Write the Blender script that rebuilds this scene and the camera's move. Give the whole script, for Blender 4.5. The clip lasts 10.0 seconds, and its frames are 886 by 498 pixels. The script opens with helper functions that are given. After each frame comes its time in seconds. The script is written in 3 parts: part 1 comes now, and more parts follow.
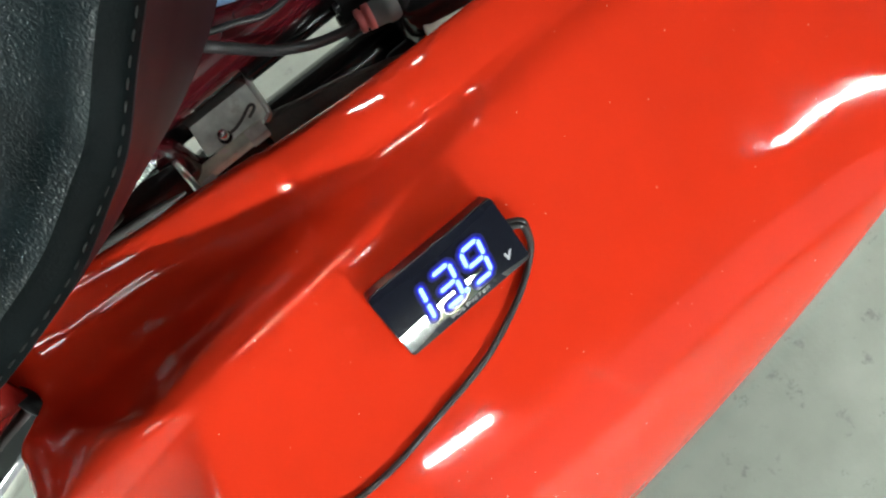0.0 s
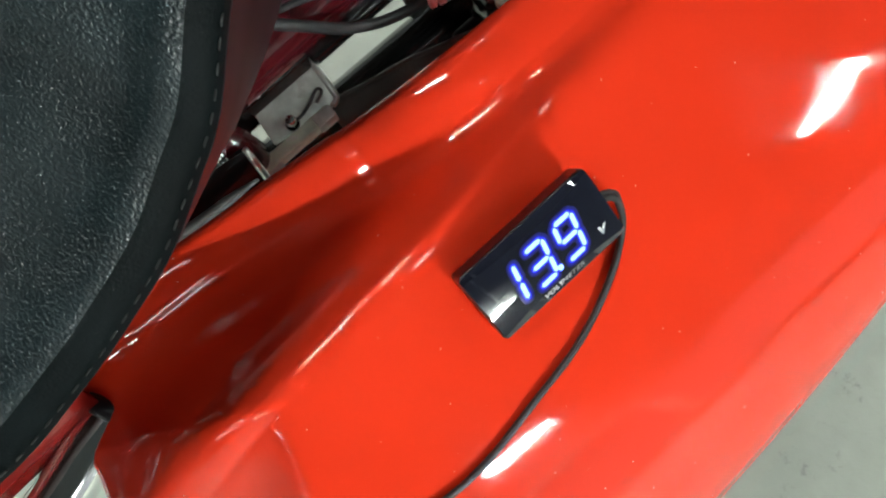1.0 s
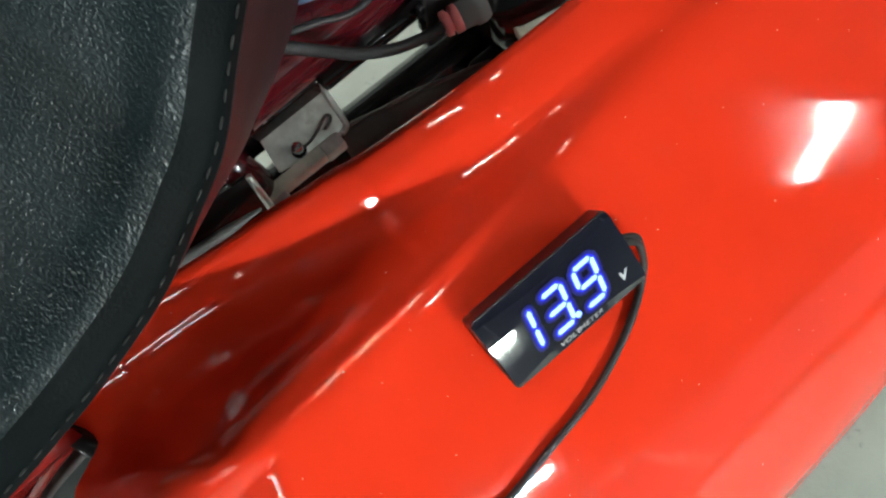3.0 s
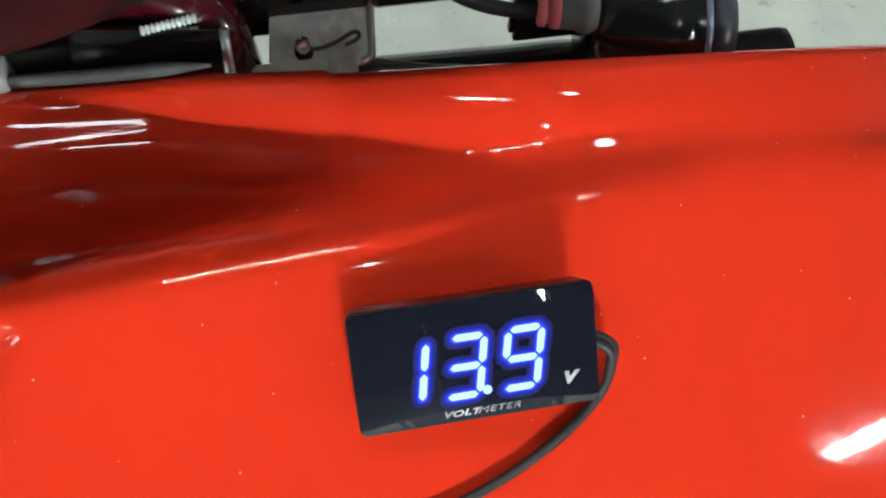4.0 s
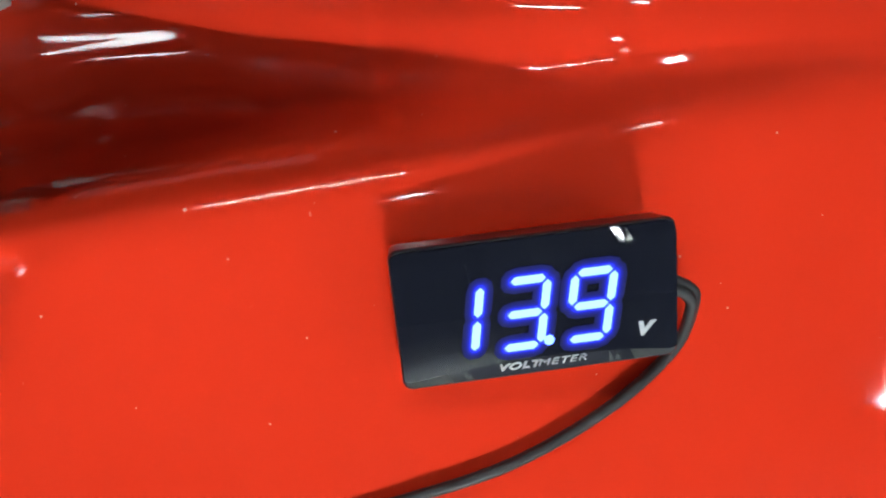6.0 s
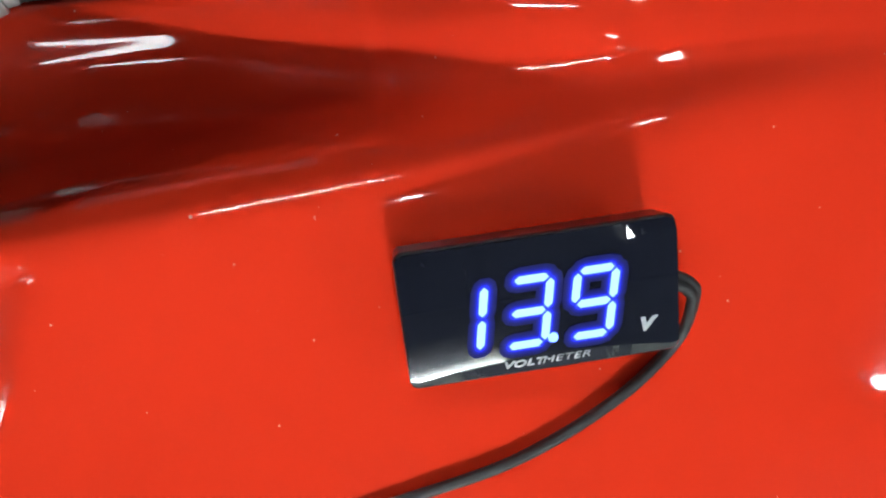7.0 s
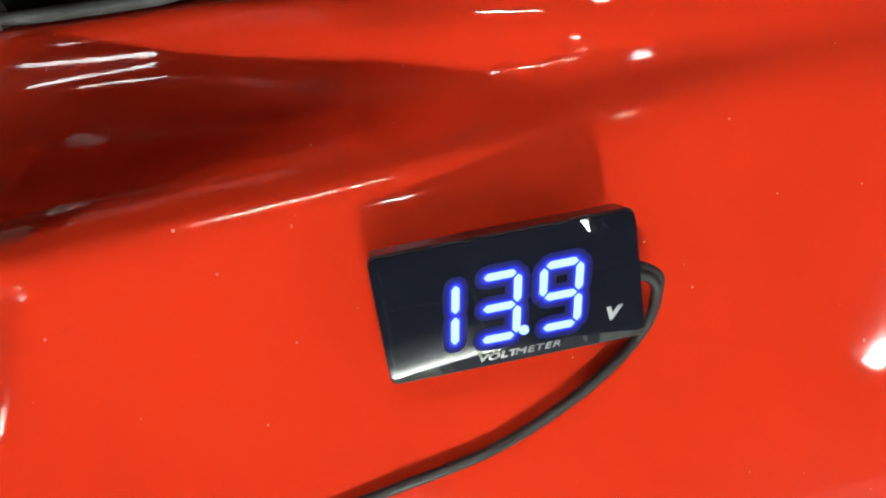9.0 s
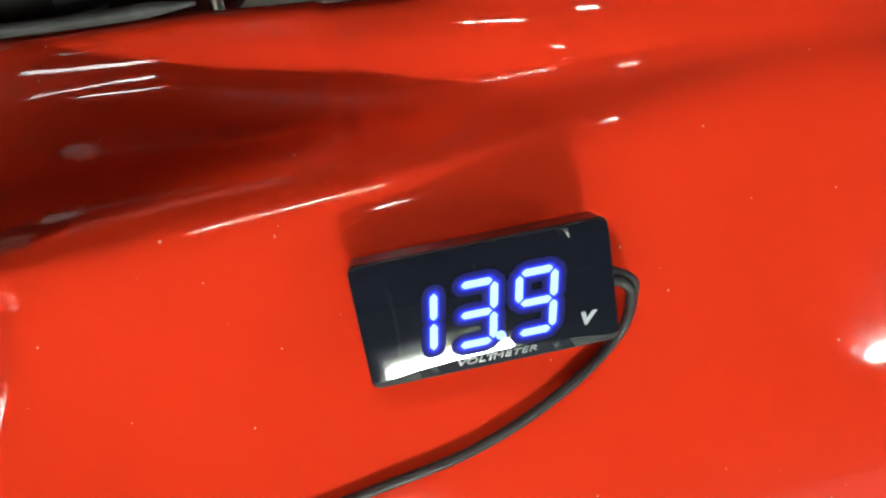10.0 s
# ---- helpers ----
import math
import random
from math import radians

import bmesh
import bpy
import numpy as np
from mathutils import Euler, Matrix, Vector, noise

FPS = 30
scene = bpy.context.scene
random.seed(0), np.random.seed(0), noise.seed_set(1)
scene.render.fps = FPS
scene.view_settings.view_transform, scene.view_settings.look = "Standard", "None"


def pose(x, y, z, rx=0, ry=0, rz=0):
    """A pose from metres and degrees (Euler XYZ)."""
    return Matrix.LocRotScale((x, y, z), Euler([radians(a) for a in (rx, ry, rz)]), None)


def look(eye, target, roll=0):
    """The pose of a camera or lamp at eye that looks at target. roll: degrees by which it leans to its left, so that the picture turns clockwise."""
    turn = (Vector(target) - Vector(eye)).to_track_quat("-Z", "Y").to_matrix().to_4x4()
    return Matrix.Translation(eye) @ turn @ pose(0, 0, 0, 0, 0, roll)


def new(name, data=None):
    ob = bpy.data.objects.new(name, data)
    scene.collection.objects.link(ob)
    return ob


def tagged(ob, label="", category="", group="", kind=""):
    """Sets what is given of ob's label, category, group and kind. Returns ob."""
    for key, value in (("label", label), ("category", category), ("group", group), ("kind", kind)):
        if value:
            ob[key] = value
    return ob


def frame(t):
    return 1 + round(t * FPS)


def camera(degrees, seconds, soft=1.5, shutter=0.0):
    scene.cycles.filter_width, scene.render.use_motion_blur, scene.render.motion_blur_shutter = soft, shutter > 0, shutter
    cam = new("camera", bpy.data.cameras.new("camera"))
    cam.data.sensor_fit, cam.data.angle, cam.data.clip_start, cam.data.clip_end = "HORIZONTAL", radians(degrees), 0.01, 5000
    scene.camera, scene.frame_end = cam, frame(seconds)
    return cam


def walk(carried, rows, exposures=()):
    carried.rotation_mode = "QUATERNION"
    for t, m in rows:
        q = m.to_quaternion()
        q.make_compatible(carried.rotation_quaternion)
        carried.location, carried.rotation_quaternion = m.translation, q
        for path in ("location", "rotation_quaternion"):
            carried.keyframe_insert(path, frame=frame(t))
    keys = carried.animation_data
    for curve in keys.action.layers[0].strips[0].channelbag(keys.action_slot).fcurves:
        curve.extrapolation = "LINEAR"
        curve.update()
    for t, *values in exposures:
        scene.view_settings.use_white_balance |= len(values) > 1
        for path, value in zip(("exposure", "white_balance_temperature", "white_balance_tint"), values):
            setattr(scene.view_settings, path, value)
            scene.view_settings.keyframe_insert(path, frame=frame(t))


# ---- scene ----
from functools import lru_cache

cam = camera(55.0, 10.0, 2.2)
PATH = [
    (0, (-0.0220, -0.0265, 1.0551), (0.0278, 0.0413, 0.5622), -4.20),
    (0.5, (-0.0382, -0.0220, 1.0402), (0.0064, 0.0551, 0.5482), -11.70),
    (1, (-0.0421, -0.0197, 1.0400), (0.0029, 0.0639, 0.5491), -14.50),
    (1.5, (-0.0454, -0.0155, 1.0348), (0.0076, 0.0683, 0.5448), -9.80),
    (2, (-0.0425, -0.0111, 1.0296), (0.0095, 0.0729, 0.5395), -10.66),
    (2.2, (-0.0438, -0.0094, 1.0299), (0.0061, 0.0710, 0.5389), -10.59),
    (3.3, (-0.0370, -0.0125, 1.0240), (0.0190, 0.0839, 0.5366), -8.13),
    (3.5, (-0.0126, -0.0135, 1.0137), (0.0220, 0.0925, 0.5263), -8.10),
    (3.7, (-0.0163, -0.0155, 0.9912), (0.0424, 0.1098, 0.5107), 9.14),
    (3.9, (-0.0211, -0.0267, 0.9705), (0.0428, 0.1214, 0.4972), 13.19),
    (4, (-0.0226, -0.0315, 0.9603), (0.0358, 0.1288, 0.4903), 10.91),
    (4.5, (-0.0286, -0.0301, 0.9423), (0.0217, 0.1211, 0.4684), 11.20),
    (5, (-0.0268, -0.0283, 0.9416), (0.0104, 0.1140, 0.4637), 7.64),
    (5.2, (-0.0250, -0.0316, 0.9408), (0.0096, 0.1157, 0.4643), 5.72),
    (6.5, (-0.0228, -0.0225, 0.9395), (0.0056, 0.0973, 0.4549), 5.47),
    (7, (-0.0240, -0.0238, 0.9418), (0.0064, 0.0987, 0.4579), 5.02),
    (7.5, (-0.0239, -0.0222, 0.9440), (0.0079, 0.1018, 0.4607), 5.02),
    (8, (-0.0218, -0.0224, 0.9462), (0.0099, 0.0998, 0.4624), 4.33),
    (8.5, (-0.0235, -0.0230, 0.9482), (0.0066, 0.0958, 0.4634), 3.92),
    (9, (-0.0197, -0.0248, 0.9493), (0.0113, 0.0928, 0.4643), 3.30),
    (9.5, (-0.0199, -0.0184, 0.9541), (0.0047, 0.0863, 0.4658), 2.59),
    (10, (-0.0142, -0.0231, 0.9547), (0.0117, 0.0878, 0.4679), 1.32),
]
EXPOSURES = [(0, 1.38, 6500, 9), (2, 1.47, 6500, 9), (3.5, 1.40, 6400, 10), (4.5, 1.32, 6150, 11.5), (7.5, 1.22, 6150, 11.5), (8.5, 1.32, 6600, 8), (10, 1.30, 6700, 6)]
walk(cam, [(t, look(eye, target, roll)) for t, eye, target, roll in PATH], EXPOSURES)

# unseen hanging lights: place, length, width, turn, brightness of the tubes
# set from highlights; the last three are added fill for seat, bracket and face
LAMPS = [(0.17, -4.55, 2.78, 0.72, 0.16, 0, 450), (4.62, -2.78, 2.85, 1.12, 0.05, 36, 280), (-5.0, -4.7, 2.8, 1.5, 0.16, -42, 50), (-0.02, 0.62, 2.8, 0.78, 0.034, 0, 85),
         (1.12, 0.95, 2.8, 0.14, 0.06, 0, 70), (-4.3, -0.52, 2.8, 2.0, 0.32, 0, 9), (-7.4, -2.05, 2.8, 5.2, 0.32, 0, 10), (0.4, 2.9, 2.85, 2.4, 1.0, 0, 11), (0.52, -0.85, 2.8, 0.13, 0.04, 0, 75),
         (-1.9, -4.9, 2.75, 0.72, 0.16, 0, 110)]
WINDOW_FILL = 0.18

# ---- world and light ----
world = bpy.data.worlds.new("workshop_air")
scene.world = world
world.use_nodes = True
world.node_tree.nodes["Background"].inputs[0].default_value = (0.9, 1.0, 0.93, 1)
world.node_tree.nodes["Background"].inputs[1].default_value = 0.01
CEILING = 4.4


# ---- materials ----
def material(name, colour, rough=0.5, metal=0.0, coat=0.0, grain=None, bump=None, spec=0.5, mix=None):
    """Principled surface. grain: (scale, amount) of colour variation; bump: (scale, height in m); mix: (scale, low, high, colour2) stains."""
    m = bpy.data.materials.new(name)
    m.use_nodes = True
    nt = m.node_tree
    b = nt.nodes["Principled BSDF"]
    b.inputs["Roughness"].default_value = rough
    b.inputs["Metallic"].default_value = metal
    b.inputs["Coat Weight"].default_value = coat
    b.inputs["Coat Roughness"].default_value = 0.04
    b.inputs["Specular IOR Level"].default_value = spec
    b.inputs["Base Color"].default_value = (*colour, 1)
    tc = nt.nodes.new("ShaderNodeTexCoord")
    out = None
    if grain:
        n = nt.nodes.new("ShaderNodeTexNoise")
        n.inputs["Scale"].default_value, n.inputs["Detail"].default_value = grain[0], 6
        nt.links.new(tc.outputs["Object"], n.inputs["Vector"])
        r = nt.nodes.new("ShaderNodeMapRange")
        r.inputs["From Min"].default_value, r.inputs["From Max"].default_value = 0.3, 0.7
        r.inputs["To Min"].default_value, r.inputs["To Max"].default_value = 1 - grain[1], 1 + grain[1]
        nt.links.new(n.outputs["Fac"], r.inputs["Value"])
        v = nt.nodes.new("ShaderNodeVectorMath")
        v.operation = "SCALE"
        v.inputs[0].default_value = colour
        nt.links.new(r.outputs["Result"], v.inputs["Scale"])
        out = v.outputs["Vector"]
    if mix:
        n = nt.nodes.new("ShaderNodeTexNoise")
        n.inputs["Scale"].default_value, n.inputs["Detail"].default_value, n.inputs["Roughness"].default_value = mix[0], 8, 0.7
        nt.links.new(tc.outputs["Object"], n.inputs["Vector"])
        r = nt.nodes.new("ShaderNodeMapRange")
        r.inputs["From Min"].default_value, r.inputs["From Max"].default_value = mix[1], mix[2]
        nt.links.new(n.outputs["Fac"], r.inputs["Value"])
        x = nt.nodes.new("ShaderNodeMix")
        x.data_type = "RGBA"
        nt.links.new(r.outputs["Result"], x.inputs["Factor"])
        x.inputs[6].default_value = (*colour, 1)
        if out:
            nt.links.new(out, x.inputs[6])
        x.inputs[7].default_value = (*mix[3], 1)
        out = x.outputs[2]
    if out:
        nt.links.new(out, b.inputs["Base Color"])
    if bump:
        n = nt.nodes.new("ShaderNodeTexNoise")
        n.inputs["Scale"].default_value, n.inputs["Detail"].default_value = bump[0], 3
        nt.links.new(tc.outputs["Object"], n.inputs["Vector"])
        k = nt.nodes.new("ShaderNodeBump")
        k.inputs["Distance"].default_value, k.inputs["Strength"].default_value = bump[1], 1.0
        nt.links.new(n.outputs["Fac"], k.inputs["Height"])
        nt.links.new(k.outputs["Normal"], b.inputs["Normal"])
    return m


def glow(name, colour, strength, rough=0.5):
    m = bpy.data.materials.new(name)
    m.use_nodes = True
    b = m.node_tree.nodes["Principled BSDF"]
    b.inputs["Base Color"].default_value = (0.02, 0.02, 0.03, 1)
    b.inputs["Emission Color"].default_value = (*colour, 1)
    b.inputs["Emission Strength"].default_value = strength
    b.inputs["Roughness"].default_value = rough
    b.inputs["Coat Weight"].default_value = 0.3 if rough < 0.1 else 0.0
    return m


RED = material("red_gloss_paint", (0.80, 0.037, 0.012), 0.10, 0, 0.0, (14, 0.06), (900, 0.000004), 0.45, (420, 0.715, 0.745, (0.8, 0.42, 0.36)))
MAROON = material("dark_red_gloss", (0.06, 0.004, 0.007), 0.16, 0, 0.7, (60, 0.2), None, 0.5, (900, 0.72, 0.76, (0.4, 0.25, 0.22)))
SEATPAN = material("maroon_seat_pan", (0.022, 0.006, 0.008), 0.42, 0, 0, (120, 0.3), (1500, 0.00002), 0.4, (500, 0.66, 0.75, (0.12, 0.07, 0.06)))
VINYL = material("black_vinyl", (0.0060, 0.0120, 0.0145), 0.33, 0, 0, (60, 0.3), None, 0.40)
HEM = material("smooth_black_vinyl", (0.0028, 0.0048, 0.0056), 0.5, 0, 0, (60, 0.3), (1200, 0.00010), 0.05)
BLACK = material("black_plastic", (0.012, 0.012, 0.014), 0.3, 0, 0, (200, 0.3))
CASE = material("meter_case", (0.010, 0.010, 0.013), 0.28)
LENS = material("smoked_meter_window", (0.009, 0.010, 0.018), 0.03, 0, 0.3)
RUBBER = material("black_cable_rubber", (0.022, 0.022, 0.024), 0.45, 0, 0, (400, 0.3))
STEEL = material("brushed_zinc_steel", (0.76, 0.80, 0.77), 0.36, 0.3, 0, (160, 0.25), (600, 0.00003), 0.5, (90, 0.58, 0.78, (0.38, 0.35, 0.31)))
BRIGHT = material("bright_cut_steel", (0.95, 0.95, 0.93), 0.28, 1.0)
GREYBAR = material("dull_grey_steel", (0.80, 0.88, 0.76), 0.45, 0.1, 0, (120, 0.3), (500, 0.00005))
BLACKTUBE = material("black_frame_paint", (0.012, 0.012, 0.013), 0.14, 0, 0.3, (90, 0.3))
INNER = material("dusty_dark_plastic", (0.10, 0.098, 0.090), 0.45, 0, 0, (60, 0.4), (300, 0.0003))
CHROME = material("chrome_plate", (0.8, 0.8, 0.8), 0.08, 1.0)
PINK = material("pink_sealing_ring", (0.80, 0.21, 0.21), 0.45)
GREYTRIM = material("dull_grey_trim", (0.09, 0.09, 0.09), 0.4, 0, 0, (150, 0.3))
GREYBOOT = material("grey_rubber_boot", (0.23, 0.25, 0.25), 0.5)
WHITE = material("white_plastic", (0.52, 0.53, 0.51), 0.4, 0, 0, (40, 0.06))
BLUE = material("blue_painted_part", (0.10, 0.16, 0.27), 0.35, 0, 0.2, (60, 0.2))
PRINT = material("silver_print", (0.42, 0.43, 0.45), 0.4)
THREAD = material("grey_stitch_thread", (0.015, 0.018, 0.018), 0.7)
CONCRETE = material("concrete_floor", (0.36, 0.375, 0.33), 0.6, 0, 0, (9, 0.14), (60, 0.001), 0.3, (26, 0.58, 0.74, (0.13, 0.135, 0.13)))
# unseen walls and ceiling, kept dark so little light bounces into the scoop
WALL = material("painted_wall", (0.20, 0.21, 0.21), 0.8, 0, 0, (3, 0.06))
CEIL = material("ceiling_paint", (0.07, 0.075, 0.08), 0.9, 0, 0, (2, 0.05))
HOUSING = material("white_enamel", (0.75, 0.76, 0.74), 0.4)
SEGMENT = glow("blue_white_led", (0.105, 0.205, 1.0), 2.4)
# blue glare of the figures painted as glowing borders: width of the border and its glow
HALO = [(w, glow("painted_blue_halo", (0.014, 0.026, 1.0), b, 0.03)) for w, b in ((0.00022, 0.85), (0.00045, 0.42), (0.00075, 0.20), (0.0011, 0.095), (0.0016, 0.045))]


# wiped-over gloss of the red paint
def smudged(m, scale, low, high):
    nt = m.node_tree
    tc = nt.nodes.new("ShaderNodeTexCoord")
    mp = nt.nodes.new("ShaderNodeMapping")
    mp.inputs["Scale"].default_value = (1.0, 0.35, 1.0)
    mp.inputs["Rotation"].default_value = (0, 0, 0.6)
    nt.links.new(tc.outputs["Object"], mp.inputs["Vector"])
    n = nt.nodes.new("ShaderNodeTexNoise")
    n.inputs["Scale"].default_value, n.inputs["Detail"].default_value = scale, 5
    nt.links.new(mp.outputs["Vector"], n.inputs["Vector"])
    r = nt.nodes.new("ShaderNodeMapRange")
    r.inputs["From Min"].default_value, r.inputs["From Max"].default_value = 0.35, 0.7
    r.inputs["To Min"].default_value, r.inputs["To Max"].default_value = low, high
    nt.links.new(n.outputs["Fac"], r.inputs["Value"])
    nt.links.new(r.outputs["Result"], nt.nodes["Principled BSDF"].inputs["Roughness"])


# dust and lint on the paint
def dusty(m, cells, size, tint):
    nt = m.node_tree
    b = nt.nodes["Principled BSDF"]
    old = b.inputs["Base Color"].links[0].from_socket
    tc = nt.nodes.new("ShaderNodeTexCoord")
    v = nt.nodes.new("ShaderNodeTexVoronoi")
    v.inputs["Scale"].default_value = cells
    nt.links.new(tc.outputs["Object"], v.inputs["Vector"])
    sep = nt.nodes.new("ShaderNodeSeparateColor")
    nt.links.new(v.outputs["Color"], sep.inputs["Color"])
    limit = nt.nodes.new("ShaderNodeMath")
    limit.operation = "MULTIPLY_ADD"
    limit.inputs[1].default_value, limit.inputs[2].default_value = size * 2.2, -size * 1.2
    nt.links.new(sep.outputs["Red"], limit.inputs[0])
    near = nt.nodes.new("ShaderNodeMath")
    near.operation = "LESS_THAN"
    nt.links.new(v.outputs["Distance"], near.inputs[0])
    nt.links.new(limit.outputs["Value"], near.inputs[1])
    x = nt.nodes.new("ShaderNodeMix")
    x.data_type = "RGBA"
    nt.links.new(near.outputs["Value"], x.inputs["Factor"])
    nt.links.new(old, x.inputs[6])
    x.inputs[7].default_value = (*tint, 1)
    nt.links.new(x.outputs[2], b.inputs["Base Color"])


dusty(RED, 230, 0.080, (0.82, 0.40, 0.33))
smudged(RED, 45, 0.035, 0.07)
smudged(LENS, 70, 0.015, 0.05)


# leather grain of the seat cover
def vinyl_grain(m):
    nt = m.node_tree
    tc = nt.nodes.new("ShaderNodeTexCoord")
    mp = nt.nodes.new("ShaderNodeMapping")
    mp.inputs["Scale"].default_value = (1.0, 0.8, 0.8)
    nt.links.new(tc.outputs["Object"], mp.inputs["Vector"])
    n = nt.nodes.new("ShaderNodeTexNoise")
    n.inputs["Scale"].default_value, n.inputs["Detail"].default_value = 1500, 0.0
    n.inputs["Distortion"].default_value = 0.5
    nt.links.new(mp.outputs["Vector"], n.inputs["Vector"])
    k = nt.nodes.new("ShaderNodeBump")
    k.inputs["Distance"].default_value, k.inputs["Strength"].default_value = 0.00036, 1.0
    nt.links.new(n.outputs["Fac"], k.inputs["Height"])
    nt.links.new(k.outputs["Normal"], nt.nodes["Principled BSDF"].inputs["Normal"])


vinyl_grain(VINYL)


# ---- mesh helpers ----
def finish(bm, name, mat, parent=None, label="", smooth=True):
    me = bpy.data.meshes.new(name)
    bmesh.ops.recalc_face_normals(bm, faces=bm.faces)
    bm.to_mesh(me)
    bm.free()
    me.materials.append(mat)
    if smooth:
        for p in me.polygons:
            p.use_smooth = True
    ob = new(name, me)
    if parent:
        ob.parent = parent
    if label:
        tagged(ob, label)
    return ob


def part(name, bm, mat, parent, label="", smooth=True):
    return finish(bm, name, mat, parent, label, smooth)


def thing(name, label, category, group="", kind=""):
    return tagged(new(name), label, category, group, kind)


def box(bm, lo, hi, m=None, bevel=0.0):
    """A bevelled block between two corners, moved by m."""
    lo, hi = Vector(lo), Vector(hi)
    r = bmesh.ops.create_cube(bm, size=1.0)
    vs = r["verts"]
    for v in vs:
        v.co = Vector([(lo[i] + hi[i]) / 2 + v.co[i] * (hi[i] - lo[i]) for i in range(3)])
    if bevel:
        es = list({e for v in vs for e in v.link_edges})
        r = bmesh.ops.bevel(bm, geom=es, offset=bevel, segments=2, affect="EDGES", profile=0.6)
        vs = list({v for f in r["faces"] for v in f.verts} | {v for v in vs if v.is_valid})
    if m is not None:
        for v in vs:
            v.co = m @ v.co
    return bm


def frames_along(pts):
    pts = [Vector(p) for p in pts]
    out, up = [], Vector((0.13, 0.21, 0.97)).normalized()
    for i, p in enumerate(pts):
        d = (pts[min(i + 1, len(pts) - 1)] - pts[max(i - 1, 0)]).normalized()
        side = d.cross(up).normalized()
        up = side.cross(d).normalized()
        out.append((p, side, up))
    return out


def smooth_line(pts, n=8):
    """Catmull-Rom through the given points."""
    p = [Vector(q) for q in pts]
    p = [2 * p[0] - p[1], *p, 2 * p[-1] - p[-2]]
    out = []
    for i in range(1, len(p) - 2):
        for k in range(n):
            t = k / n
            out.append(0.5 * (2 * p[i] + (p[i + 1] - p[i - 1]) * t + (2 * p[i - 1] - 5 * p[i] + 4 * p[i + 1] - p[i + 2]) * t * t
                              + (3 * p[i] - p[i - 1] - 3 * p[i + 1] + p[i + 2]) * t ** 3))
    out.append(p[-2])
    return out


def tube(bm, pts, radius, sides=14, cap=True):
    """A round tube along a line; radius a number or one for each point."""
    rings = []
    fr = frames_along(pts)
    for i, (p, s, u) in enumerate(fr):
        r = radius[i] if isinstance(radius, (list, tuple)) else radius
        rings.append([bm.verts.new(p + r * (math.cos(a) * s + math.sin(a) * u)) for a in [2 * math.pi * k / sides for k in range(sides)]])
    for a, b in zip(rings, rings[1:]):
        for k in range(sides):
            bm.faces.new((a[k], a[(k + 1) % sides], b[(k + 1) % sides], b[k]))
    if cap:
        bm.faces.new(rings[0][::-1])
        bm.faces.new(rings[-1])
    return bm


def lathe(bm, origin, axis, profile, sides=32):
    """Rings of (distance along the axis, radius)."""
    axis = Vector(axis).normalized()
    pts = [Vector(origin) + axis * d for d, _ in profile]
    s = axis.orthogonal().normalized()
    u = axis.cross(s)
    rings = [[bm.verts.new(p + r * (math.cos(a) * s + math.sin(a) * u)) for a in [2 * math.pi * k / sides for k in range(sides)]] for p, (_, r) in zip(pts, profile)]
    for a, b in zip(rings, rings[1:]):
        for k in range(sides):
            bm.faces.new((a[k], a[(k + 1) % sides], b[(k + 1) % sides], b[k]))
    bm.faces.new(rings[0][::-1])
    bm.faces.new(rings[-1])
    return bm


def grid_mesh(bm, rows, close=False):
    vs = [[bm.verts.new(p) for p in r] for r in rows]
    for a, b in zip(vs, vs[1:]):
        for k in range(len(a) - 1):
            bm.faces.new((a[k], a[k + 1], b[k + 1], b[k]))
    return vs


# ---- the workshop ----
def slab(name, lo, hi, mat, label):
    ob = finish(box(bmesh.new(), lo, hi), name, mat, smooth=False)
    return tagged(ob, label, "", "", "structure")


X0, X1, Y0, Y1 = -11.0, 7.0, -6.2, 5.0
slab("floor", (X0 - 0.2, Y0 - 0.2, -0.2), (X1 + 0.2, Y1 + 0.2, 0.0), CONCRETE, "worn grey-green concrete workshop floor")
slab("ceiling", (X0 - 0.2, Y0 - 0.2, CEILING), (X1 + 0.2, Y1 + 0.2, CEILING + 0.2), CEIL, "plain dark workshop ceiling")
slab("wall_north", (X0, Y1, 0), (X1, Y1 + 0.2, CEILING), WALL, "plain painted workshop wall")
